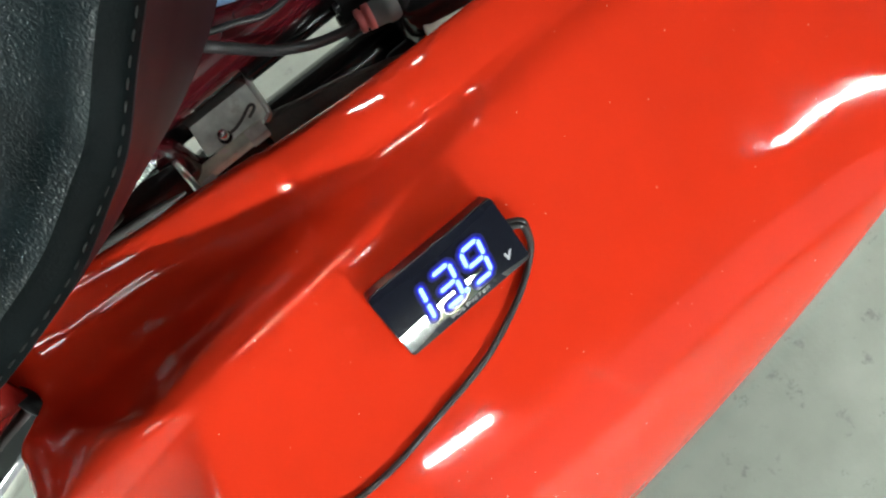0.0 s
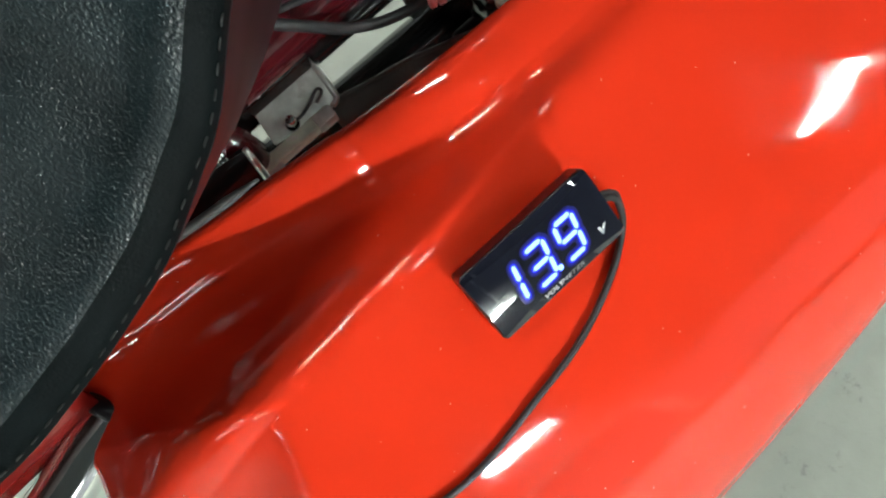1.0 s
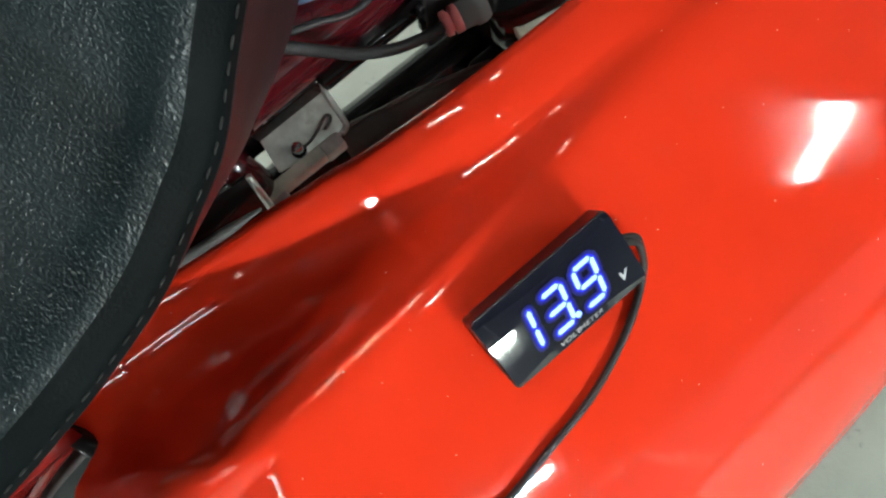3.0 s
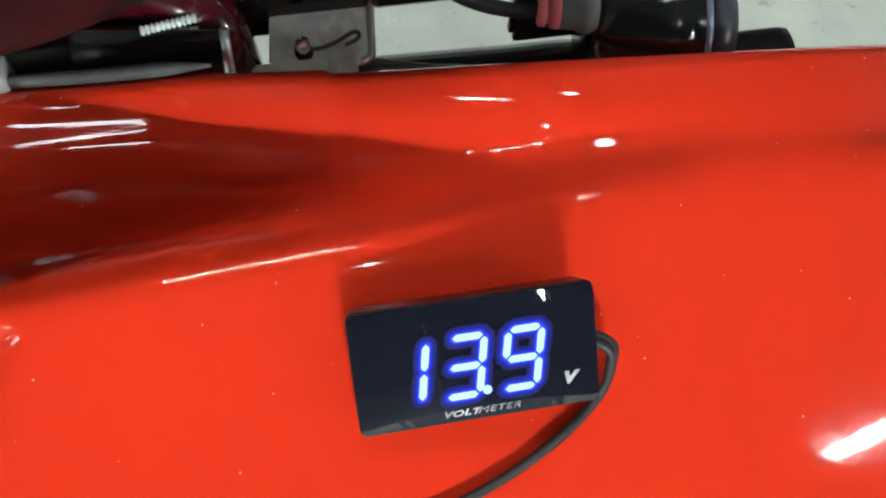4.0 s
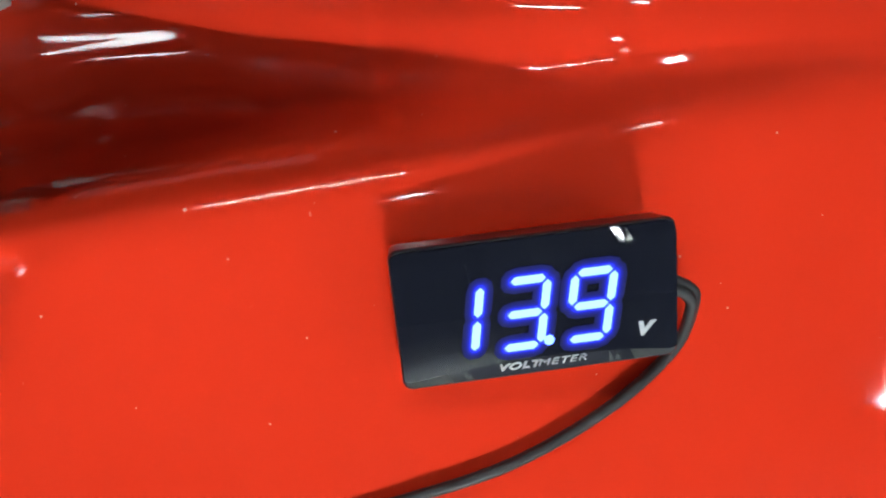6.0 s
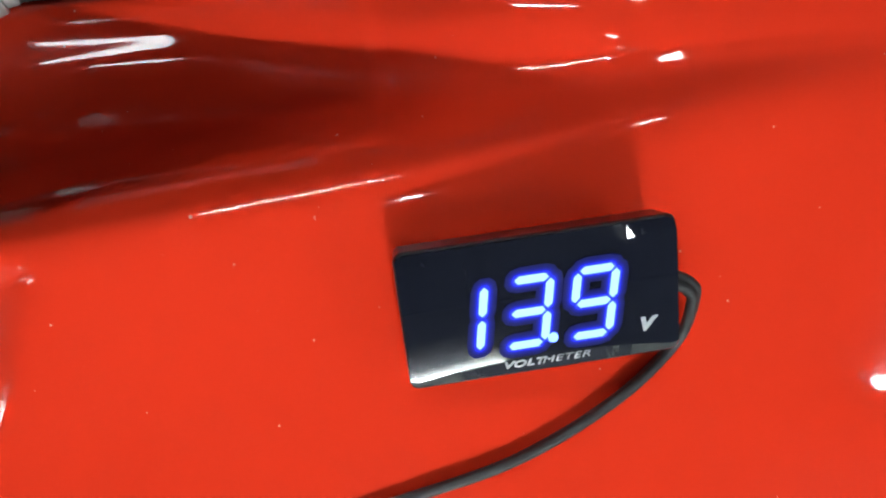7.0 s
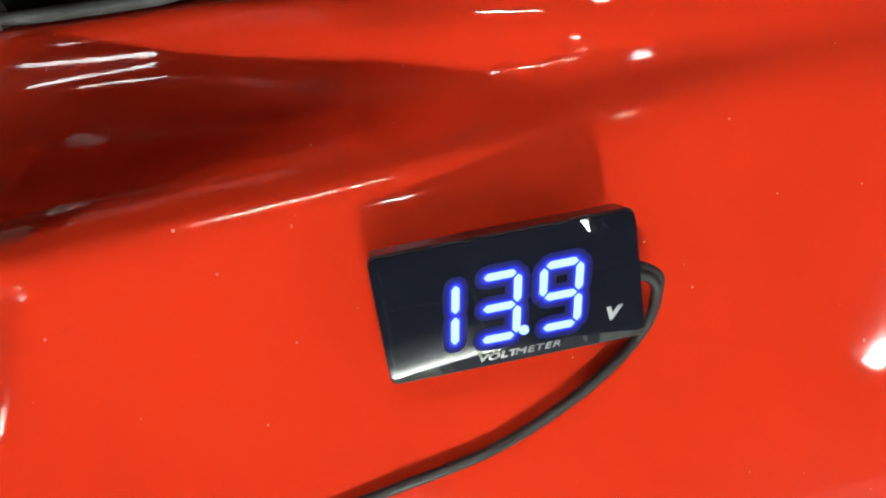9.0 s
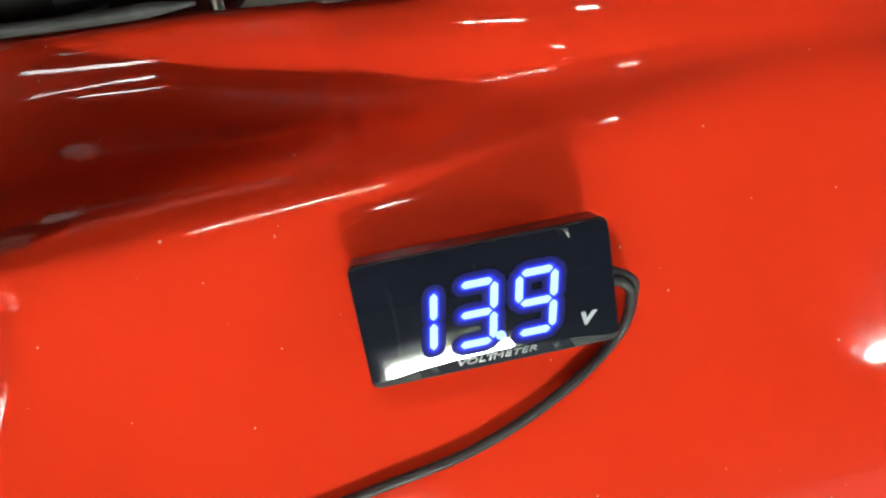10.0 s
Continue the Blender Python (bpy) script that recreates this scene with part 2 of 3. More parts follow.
def wall_with_window():
    """The south wall; an unseen long low window and glowing sheet add fill."""
    bm = bmesh.new()
    for lo, hi in (((X0, 0), (X1, 0.3)), ((X0, 2.4), (X1, CEILING)), ((X0, 0.3), (X0 + 0.8, 2.4)), ((X1 - 0.8, 0.3), (X1, 2.4))):
        box(bm, (lo[0], Y0 - 0.2, lo[1]), (hi[0], Y0, hi[1]))
    tagged(finish(bm, "wall_south", WALL, smooth=False), "painted workshop wall with an added long window", "", "", "structure")
    w = thing("window_1", "unseen long window with grey steel bars, added as low light", "window", "", "structure")
    a, b = X0 + 0.8, X1 - 0.8
    for z in (0.32, 2.38):
        part("window_frame", box(bmesh.new(), (a, Y0 - 0.12, z - 0.02), (b, Y0 - 0.06, z + 0.02), None, 0.004), GREYBAR, w)
    n = 7
    for k in range(n + 1):
        x = a + 0.02 + (b - a - 0.04) * k / n
        part("glazing_bar", box(bmesh.new(), (x - 0.02, Y0 - 0.12, 0.34), (x + 0.02, Y0 - 0.06, 2.36), None, 0.004), GREYBAR, w)
    bm = bmesh.new()
    box(bm, (X0 - 4, Y0 - 1.6, -1.0), (X1 + 4, Y0 - 1.5, 5.0))
    tagged(finish(bm, "backdrop", glow("pale_window_fill", (0.92, 1.0, 1.0), WINDOW_FILL), smooth=False), "plain pale glowing sheet outside the added window", "", "", "structure")


wall_with_window()
slab("wall_west", (X0 - 0.2, Y0 - 0.2, 0), (X0, Y1 + 0.2, CEILING), WALL, "plain painted workshop wall")
slab("wall_east", (X1, Y0 - 0.2, 0), (X1 + 0.2, Y1 + 0.2, CEILING), WALL, "plain painted workshop wall")


def hanging_light(x, y, z, long, wide, turn, power):
    tube_glass = glow("fluorescent_tube", (0.93, 1.0, 0.95), power)
    lamp = thing("hanging_light", "unseen white workshop light on two rods, placed for highlights and fill", "hanging light", "workshop lights")
    part("housing", box(bmesh.new(), (-long / 2 - 0.03, -wide / 2 - 0.02, 0.0), (long / 2 + 0.03, wide / 2 + 0.02, 0.05), None, 0.008), HOUSING, lamp)
    n = 2 if long > 0.6 and 0.15 < wide < 0.3 else 1
    for k in range(n):
        dy = wide * ((k + 0.5) / n - 0.5)
        part("tube", box(bmesh.new(), (-long / 2, dy - wide / n * 0.33, -0.02), (long / 2, dy + wide / n * 0.33, -0.001), None, 0.008), tube_glass, lamp)
    for e in (-0.4, 0.4):
        part("rod", tube(bmesh.new(), [(e * long, 0, 0.05), (e * long, 0, CEILING - z)], 0.006, 8), HOUSING, lamp)
    lamp.matrix_world = pose(x, y, z, 0, 0, turn)
    return lamp


for row in LAMPS:
    hanging_light(*row)


# ---- the red side panel ----
def ease(a, b, x):
    """From 0 at a to 1 at b."""
    t = min(max((x - a) / (b - a), 0.0), 1.0)
    return t * t * (3 - 2 * t)


def ridge(x):
    left = ease(0.05, 0.01, x)
    lift = 0.0018 * ease(0.0, 0.045, x) + 0.25 * min(max(0.0, x - 0.08), 0.12) ** 2
    return 0.0286 + 0.094 * x + 0.085 * x * x + 0.014 * max(0.0, -x - 0.02) - 0.47 * lift - 0.0018 * left, 0.7997 - 0.12 * x - 0.93 * x * x + lift - 0.0010 * left


def rim(x):
    lift = 0.0040 * ease(-0.03, 0.03, x) + 0.0020 * ease(0.05, 0.12, x)
    y = 0.0680 - 0.085 * x + 1.25 * x * x - 0.47 * lift
    z = 0.7910 + 0.04 * x - 2.2 * x * x + lift
    if x < -0.02:
        z += 0.0016 + 1.4 * (x + 0.02) ** 2 + 0.05 * (-0.02 - x)
    return y, z


def edge(x):
    return -0.1075 + 0.083 * x + 0.33 * x * x, 0.690 + 0.125 * x - 0.10 * x * x


def smin(a, b, k):
    h = max(k - abs(a - b), 0.0) / k
    return min(a, b) - h * h * k * 0.25


def along(x, knots):
    """A smooth curve through a few (x, value) knots."""
    n = len(knots)
    if x <= knots[0][0]:
        return knots[0][1]
    if x >= knots[-1][0]:
        return knots[-1][1]
    i = max(k for k in range(n - 1) if knots[k][0] <= x)

    def tangent(k):
        lo, hi = knots[max(k - 1, 0)], knots[min(k + 1, n - 1)]
        return (hi[1] - lo[1]) / (hi[0] - lo[0])

    (xa, a), (xb, b) = knots[i], knots[i + 1]
    d = xb - xa
    t = (x - xa) / d
    return (2 * t ** 3 - 3 * t * t + 1) * a + (t ** 3 - 2 * t * t + t) * d * tangent(i) + (3 * t * t - 2 * t ** 3) * b + (t ** 3 - t * t) * d * tangent(i + 1)


# the scoop behind the ridge: line of its floor; the riser and the roll, by their distance from the rim
FLOOR_Y = ((-0.16, 0.0740), (-0.09, 0.0680), (-0.06, 0.0605), (-0.02, 0.0505), (0.02, 0.0452), (0.06, 0.0450), (0.12, 0.0490), (0.36, 0.10))
RISER = ((-0.16, 0.0120), (-0.06, 0.0075), (-0.02, 0.0106), (0.03, 0.0165), (0.12, 0.0175), (0.36, 0.018))
ROLL = ((-0.16, 0.0060), (-0.06, 0.0045), (0.025, 0.0082), (0.12, 0.0070), (0.36, 0.007))
STEEP = ((-0.16, 0.73), (-0.09, 0.72), (-0.05, 0.74), (-0.02, 0.88), (0.025, 0.56), (0.07, 0.19), (0.12, 0.06), (0.36, 0.05))
TOP = ((-0.16, 0.62), (-0.05, 0.50), (-0.02, 0.26), (0.025, 0.05), (0.36, 0.0))


SHOULDER = -0.22


@lru_cache(maxsize=None)
def scoop(x):
    """Lines across the scoop at x: (y, height, slope) where the slope bends."""
    yr, zr = ridge(x)
    yt, zt = rim(x)
    ye = along(x, FLOOR_Y)
    y2, y1 = yt - along(x, RISER), yt - along(x, ROLL)
    steep, top, floor, lead = along(x, STEEP), along(x, TOP), 0.04, 0.0
    ya = yr + (0.70 - 0.10 * ease(-0.015, -0.045, x)) * (ye - yr)
    yp = max(y2 - 0.0022, ye + 0.0028)
    yf = ye + (0.72 - 0.52 * ease(0.03, -0.02, x)) * (yp - ye)
    ys = [ye, yf, yp, y2, y1, yt + 0.004]
    sl = [floor, lead, steep * 1.06, steep, top, -0.10]
    rise = [0.0]
    for k in range(1, len(ys)):
        rise.append(rise[-1] + 0.5 * (sl[k] + sl[k - 1]) * (ys[k] - ys[k - 1]))
    # the rim's height sets the floor's, and the floor's sets the fall from the ridge
    d = min(max(-0.044 - x, 0.0), 0.07)
    ze = zt + 0.0008 - 0.22 * (math.sqrt(d * d + 0.006 ** 2) - 0.006) - 0.0012 * ease(-0.02, -0.05, x) - rise[4]
    # the ridge rolls over softly before the wall falls
    soft = (ya - yr) * 0.55 * ease(0.06, 0.0, x)
    fall = (ze - zr - 0.5 * floor * (ye - ya) - 0.5 * SHOULDER * soft) / ((ya - yr) - 0.5 * soft + 0.5 * (ye - ya))
    start = SHOULDER if soft > 0.0001 else fall
    zs = zr + 0.5 * (start + fall) * soft
    out = [(yr, zr, start), (yr + soft + 1e-6, zs, fall), (ya, zs + fall * (ya - yr - soft), fall)]
    return out + [(y, ze + r, g) for y, r, g in zip(ys, rise, sl)]


def behind_ridge(x, y):
    rows = scoop(x)
    if y <= rows[0][0]:
        return rows[0][1] + rows[0][2] * (y - rows[0][0])
    for (ya, za, sa), (yb, zb, sb) in zip(rows, rows[1:]):
        if y <= yb:
            q = y - ya
            return za + sa * q + 0.5 * (sb - sa) / (yb - ya) * q * q
    return rows[-1][1]


def panel_z(x, y):
    """Height of the panel's outer skin."""
    yr, zr = ridge(x)
    yt, zt = rim(x)
    ye, ze = edge(x)
    s = (yr - y) / (yr - ye)
    base = 0.62
    face = zr + 0.0012 + (ze - zr) * (base * s + (1 - base) * max(s, 0.0) ** 5)
    if s > 0.955:
        face -= 0.0014 * ease(0.955, 0.965, s)
    z = smin(face, behind_ridge(x, y) + 0.0012, 0.0036 + 0.0009 * ease(0.0, 0.06, x))
    y0 = yt - 0.003
    if y > y0:
        r = 0.0065
        z -= r - math.sqrt(max(r * r - (y - y0) ** 2, 0.0))
    z -= 1.3 * max(0.0, x - 0.20) ** 2
    # the end that turns down
    x0 = -0.080 - 1.6 * max(y - 0.018, 0.0) - 0.62 * max(0.018 - y, 0.0)
    q = max(0.0, x0 - x)
    z -= (0.55 + 0.65 * ease(0.03, 0.0, y)) * (math.sqrt(q * q + 0.007 ** 2) - 0.007)
    return z


def side_panel():
    panel = thing("side_panel", "glossy red plastic motorcycle side panel with a raised ridge and scoop", "body panel")
    rows = []
    nx = 240
    for i in range(nx + 1):
        x = -0.154 + (0.36 + 0.154) * i / nx
        yr, _ = ridge(x)
        yt, _ = rim(x)
        ye, _ = edge(x)
        ys = [ye + (yr - 0.008 - ye) * k / 46 for k in range(46)]
        ys += [yr - 0.008 + 0.016 * k / 20 for k in range(20)]
        ys += [yr + 0.008 + (yt + 0.003 - yr - 0.008) * k / 38 for k in range(39)]
        row = [(x, ye + 0.003, panel_z(x, ye) - 0.011), (x, ye + 0.0004, panel_z(x, ye) - 0.005), (x, ye - 0.0006, panel_z(x, ye) - 0.0016)]
        row += [(x, y, panel_z(x, y)) for y in ys]
        last = row[-1]
        row += [(x, last[1] + 0.0006, last[2] - 0.004), (x, last[1] + 0.0004, last[2] - 0.009)]
        rows.append(row)
    for name, a, b, label in (("edge_lip", 0, 4, "turned-down outer lip"), ("skin", 3, len(rows[0]) - 3, ""), ("rim_flange", len(rows[0]) - 4, len(rows[0]), "rolled upper rim")):
        bm = bmesh.new()
        grid_mesh(bm, [r[a:b] for r in rows])
        ob = part(name, bm, RED, panel, label)
        mod = ob.modifiers.new("thickness", "SOLIDIFY")
        mod.thickness, mod.offset = 0.0024, -1
    return panel


side_panel()

# ---- the voltmeter ----
ELEV = radians(55)
U_, V_, N_ = Vector((1, 0, 0)), Vector((0, math.sin(ELEV), math.cos(ELEV))), Vector((0, -math.cos(ELEV), math.sin(ELEV)))
METER = Matrix(((U_.x, V_.x, N_.x, 0), (U_.y, V_.y, N_.y, 0), (U_.z, V_.z, N_.z, 0.80), (0, 0, 0, 1)))


def arc(u, half=0.024, sag=0.0030):
    """How far the bevel bites into the window at u."""
    return 0.0010 + (sag - 0.0010) * (1 - (u / half) ** 2)


def voltmeter():
    meter = thing("voltmeter", "black digital voltmeter showing blue 13.9, stuck on the red panel", "voltmeter")
    meter.matrix_world = METER
    L, H, D = 0.0241, 0.0128, 0.0105
    r = 0.0017

    def corner(u):
        q = max(abs(u) - (L - r), 0.0)
        return r - math.sqrt(max(r * r - q * q, 0.0))

    # case: rounded rings from the face to the back, drawn in towards the back above
    bm = bmesh.new()
    rings = []
    for inset, depth in ((0.0012, 0.0009), (0.0004, 0.0009), (0.0001, 0.0012), (0.0, 0.0017), (0.0002, 0.0050), (0.0003, D - 0.0006), (0.0009, D)):
        ring = []
        for k in range(40):
            a = 2 * math.pi * (k + 0.5) / 40
            cx, cy = math.copysign(L - r, math.cos(a)), math.copysign(H - r, math.sin(a))
            x, y = cx + (r - inset) * math.cos(a), cy + (r - inset) * math.sin(a)
            if y > 0:
                y *= 1 - 0.17 * max(depth - 0.002, 0.0) / D
            ring.append(bm.verts.new((x, y, -depth)))
        rings.append(ring)
    for p, q in zip(rings, rings[1:]):
        for k in range(40):
            bm.faces.new((p[k], p[(k + 1) % 40], q[(k + 1) % 40], q[k]))
    bm.faces.new(rings[0])
    bm.faces.new(rings[-1])
    bmesh.ops.translate(bm, verts=bm.verts, vec=(0, -0.0004, 0))
    part("case", bm, CASE, meter, "", False)
    # window: flat middle between two arcs, with a bevel above and below
    us = [-L + 0.0005 + (2 * L - 0.0010) * k / 40 for k in range(41)]
    us = [-L + 0.0003, *us, L - 0.0003]
    rows = []
    for u in us:
        a = arc(u)
        h = H - 0.0002 - corner(u)
        rows.append([(u, h, -0.0012), (u, h - 0.0003, -0.0007), (u, h - 0.0005 - a * 0.98, 0.0), (u, (H - a) / 3, 0.0001), (u, -(H - a) / 3, 0.0001),
                     (u, -h + 0.0005 + a * 0.98, 0.0), (u, -h + 0.0003, -0.0007), (u, -h, -0.0012)])
    bm2 = bmesh.new()
    grid_mesh(bm2, rows)
    bmesh.ops.translate(bm2, verts=bm2.verts, vec=(0, -0.0004, 0))
    part("window", bm2, LENS, meter, "glossy smoked display window", smooth=False)
    # seven-segment figures
    slant = math.tan(radians(9.3))
    w, h, t = 0.0066, 0.0120, 0.00070

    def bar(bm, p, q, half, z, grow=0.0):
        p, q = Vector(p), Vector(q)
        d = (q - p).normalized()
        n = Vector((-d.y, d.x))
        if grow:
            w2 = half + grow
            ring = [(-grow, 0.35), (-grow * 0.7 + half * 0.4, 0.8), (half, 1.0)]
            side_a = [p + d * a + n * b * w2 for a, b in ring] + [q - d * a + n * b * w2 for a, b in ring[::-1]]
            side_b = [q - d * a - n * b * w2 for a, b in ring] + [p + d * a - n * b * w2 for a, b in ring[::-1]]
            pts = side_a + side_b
        else:
            pts = [p, p + d * half + n * half, q - d * half + n * half, q, q - d * half - n * half, p + d * half - n * half]
        vs = [bm.verts.new((a.x + slant * a.y, a.y, z)) for a in pts]
        us2 = [bm.verts.new((a.x + slant * a.y, a.y, z - 0.00003)) for a in pts]
        bm.faces.new(vs)
        for k in range(len(pts)):
            bm.faces.new((vs[k], us2[k], us2[(k + 1) % len(pts)], vs[(k + 1) % len(pts)]))

    g = 0.00034
    seg = {"a": ((-w / 2 + g, h / 2), (w / 2 - g, h / 2)), "g": ((-w / 2 + g, 0), (w / 2 - g, 0)), "d": ((-w / 2 + g, -h / 2), (w / 2 - g, -h / 2)),
           "f": ((-w / 2, h / 2 - g), (-w / 2, g)), "b": ((w / 2, h / 2 - g), (w / 2, g)), "e": ((-w / 2, -g), (-w / 2, -h / 2 + g)), "c": ((w / 2, -g), (w / 2, -h / 2 + g))}
    digits = {"1": "bc", "3": "abgcd", "9": "abcdfg"}
    for k, ch in enumerate("139"):
        cu, cv = -0.0136 + 0.0113 * k, -0.0009
        figure = part("figure", bmesh_plate(cu, cv, w, h), LENS, meter)
        for s in digits[ch]:
            p, q = seg[s]
            off = Vector((cu, cv))
            bm = bmesh.new()
            bar(bm, Vector(p) + off, Vector(q) + off, t, 0.00042)
            part("segment", bm, SEGMENT, figure, "", False)
            # nested glowing borders paint the halo round each lit segment
            for level, (wider, mat) in enumerate(HALO):
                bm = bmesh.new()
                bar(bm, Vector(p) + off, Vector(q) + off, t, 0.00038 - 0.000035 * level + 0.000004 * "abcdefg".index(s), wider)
                part("segment_halo", bm, mat, figure, "", False)
    bm = bmesh.new()
    lathe(bm, (0.0014, -0.0064, 0.0001), (0, 0, 1), [(0, 0.0009), (0.0003, 0.0009)], 20)
    part("decimal_point", bm, SEGMENT, meter, "", False)
    writing(meter, "V", (0.0164, -0.0077, 0.0003), 0.0033, 0.00020, 1.1, 1.2)
    writing(meter, "VOLT", (-0.0078, -0.01125, 0.00000), 0.0017, 0.00004, 1.08, 1.62)
    writing(meter, "METER", (-0.0009, -0.01125, 0.00000), 0.0017, -0.00001, 1.08, 1.62)
    return meter


def bmesh_plate(cu, cv, w, h):
    """The thin carrier under one figure."""
    return box(bmesh.new(), (cu - w / 2 - 0.0005, cv - h / 2 - 0.0005, -0.0006), (cu + w / 2 + 0.0005, cv + h / 2 + 0.0005, -0.0001))


def writing(parent, text, at, size, bold, width, stretch=1.0):
    c = bpy.data.curves.new("writing", "FONT")
    c.body, c.size, c.shear, c.extrude = text, size, 0.3, 0.00008
    c.space_character, c.offset = width, bold
    tmp = bpy.data.objects.new("writing", c)
    scene.collection.objects.link(tmp)
    dg = bpy.context.evaluated_depsgraph_get()
    me = bpy.data.meshes.new_from_object(tmp.evaluated_get(dg))
    bpy.data.objects.remove(tmp)
    me.materials.clear()
    me.materials.append(PRINT)
    ob = new("lettering", me)
    ob.parent = parent
    ob.location, ob.scale = at, (stretch, 1, 1)
    return ob


METER_OB = voltmeter()


def on_panel(x, y, lift):
    return (x, y, panel_z(x, y) + lift)


CABLE = [(0.0268, -0.0080, 0.0026), (0.0140, -0.0168, 0.0016), (-0.0060, -0.0246, 0.0014), (-0.0285, -0.0285, 0.0012), (-0.0520, -0.0318, 0.0012), (-0.0700, -0.0314, 0.0012), (-0.088, -0.027, 0.0012), (-0.105, -0.018, 0.0012), (-0.125, 0.0, 0.0012)]


def meter_cable():
    """Two thin insulated wires that leave the meter's end side by side."""
    start = [METER @ Vector((0.0230, -0.0014, -0.0058)), METER @ Vector((0.0252, -0.0020, -0.0058)), METER @ Vector((0.0280, -0.0038, -0.0060)), METER @ Vector((0.0290, -0.0070, -0.0066))]
    pts = smooth_line([tuple(p) for p in start] + [on_panel(x, y, l) for x, y, l in CABLE], 10)
    for side in (-1, 1):
        line = []
        for k, (p, s, u) in enumerate(frames_along(pts)):
            line.append(p + s * side * (0.00096 + 0.00012 * math.sin(k * 0.31)))
        wire = finish(tube(bmesh.new(), line, 0.00108, 12), "cable", RUBBER)
        wire.parent = METER_OB
        wire.matrix_parent_inverse = METER.inverted()


meter_cable()

# ---- the seat ----
SEAT_EDGE = [(0.35, 0.150, 0.935), (0.20, 0.145, 0.93), (0.11, 0.130, 0.925), (0.052, 0.110, 0.916), (0.010, 0.0945, 0.904), (-0.0245, 0.0711, 0.888), (-0.0419, 0.0599, 0.876), (-0.0548, 0.0549, 0.869), (-0.069, 0.0497, 0.863), (-0.0842, 0.0461, 0.859), (-0.1037, 0.0427, 0.855), (-0.1327, 0.0407, 0.850), (-0.17, 0.0470, 0.847), (-0.22, 0.062, 0.844), (-0.30, 0.074, 0.842)]
SEAT_SECTION = [(0.0, 0.0), (0.0012, 0.0035), (0.004, 0.0068), (0.0065, 0.0090), (0.0095, 0.0105), (0.0130, 0.0103), (0.0170, 0.0101), (0.0215, 0.0118), (0.028, 0.0152), (0.038, 0.0200), (0.055, 0.0245), (0.08, 0.028), (0.12, 0.031), (0.20, 0.031), (0.26, 0.024), (0.28, 0.005)]


def seat():
    s = thing("seat", "black grained vinyl motorcycle seat with stitched edge over maroon base", "motorcycle seat")
    line = smooth_line(SEAT_EDGE, 8)
    section = smooth_line([(a, b, 0) for a, b in SEAT_SECTION], 4)
    rows, base = [], []
    away_in = Vector((-0.42, 0.91, 0.0))
    for i, p in enumerate(line):
        d = (line[min(i + 1, len(line) - 1)] - line[max(i - 1, 0)])
        inward = Vector((0, 0, 1)).cross(Vector((d.x, d.y, 0))).normalized() * -1
        if inward.y < 0:
            inward = -inward
        rows.append([p + inward * min(q.x, 0.026) + away_in * max(q.x - 0.026, 0.0) + Vector((0, 0, q.y)) for q in section])
        drop = p.z - (0.803 + 0.10 * max(p.x + 0.03, 0))
        w = ease(-0.075, -0.02, p.x)
        away = Vector((0.45 * w, 1.0, 0)).normalized()
        base.append([p + away * a * (1 + 0.25 * w) + Vector((0, 0, -b)) for a, b in ((0.0035, -0.002), (0.0005, 0.0015), (0.0035, 0.004), (0.008, 0.3 * drop), (0.017, 0.62 * drop), (0.027, 0.9 * drop), (0.032, 0.985 * drop), (0.040, drop), (0.25, drop))])
    bm = bmesh.new()
    grid_mesh(bm, [r[11:] for r in rows])
    part("cover", bm, VINYL, s)
    bm = bmesh.new()
    grid_mesh(bm, [r[:12] for r in rows])
    part("hem", bm, HEM, s, "smooth folded hem")
    bm = bmesh.new()
    grid_mesh(bm, base)
    part("seat_base", bm, SEATPAN, s, "dark maroon seat base")
    # stitches along the hem
    bm = bmesh.new()
    fine = smooth_line(SEAT_EDGE, 24)
    acc = 0.0
    for a, b in zip(fine, fine[1:]):
        acc += (b - a).length
        if acc > 0.0045:
            acc = 0.0
            d = (b - a).normalized()
            q = a + Vector((-0.0004, 0.0004, 0.0024))
            tube(bm, [q, q + d * 0.0007 + Vector((0, 0, 0.0002)), q + d * 0.0019 + Vector((0, 0, 0.0002)), q + d * 0.0026], [0.0001, 0.0003, 0.0003, 0.0001], 6)
    part("stitching", bm, THREAD, s, "dull grey stitching")
    return s


seat()


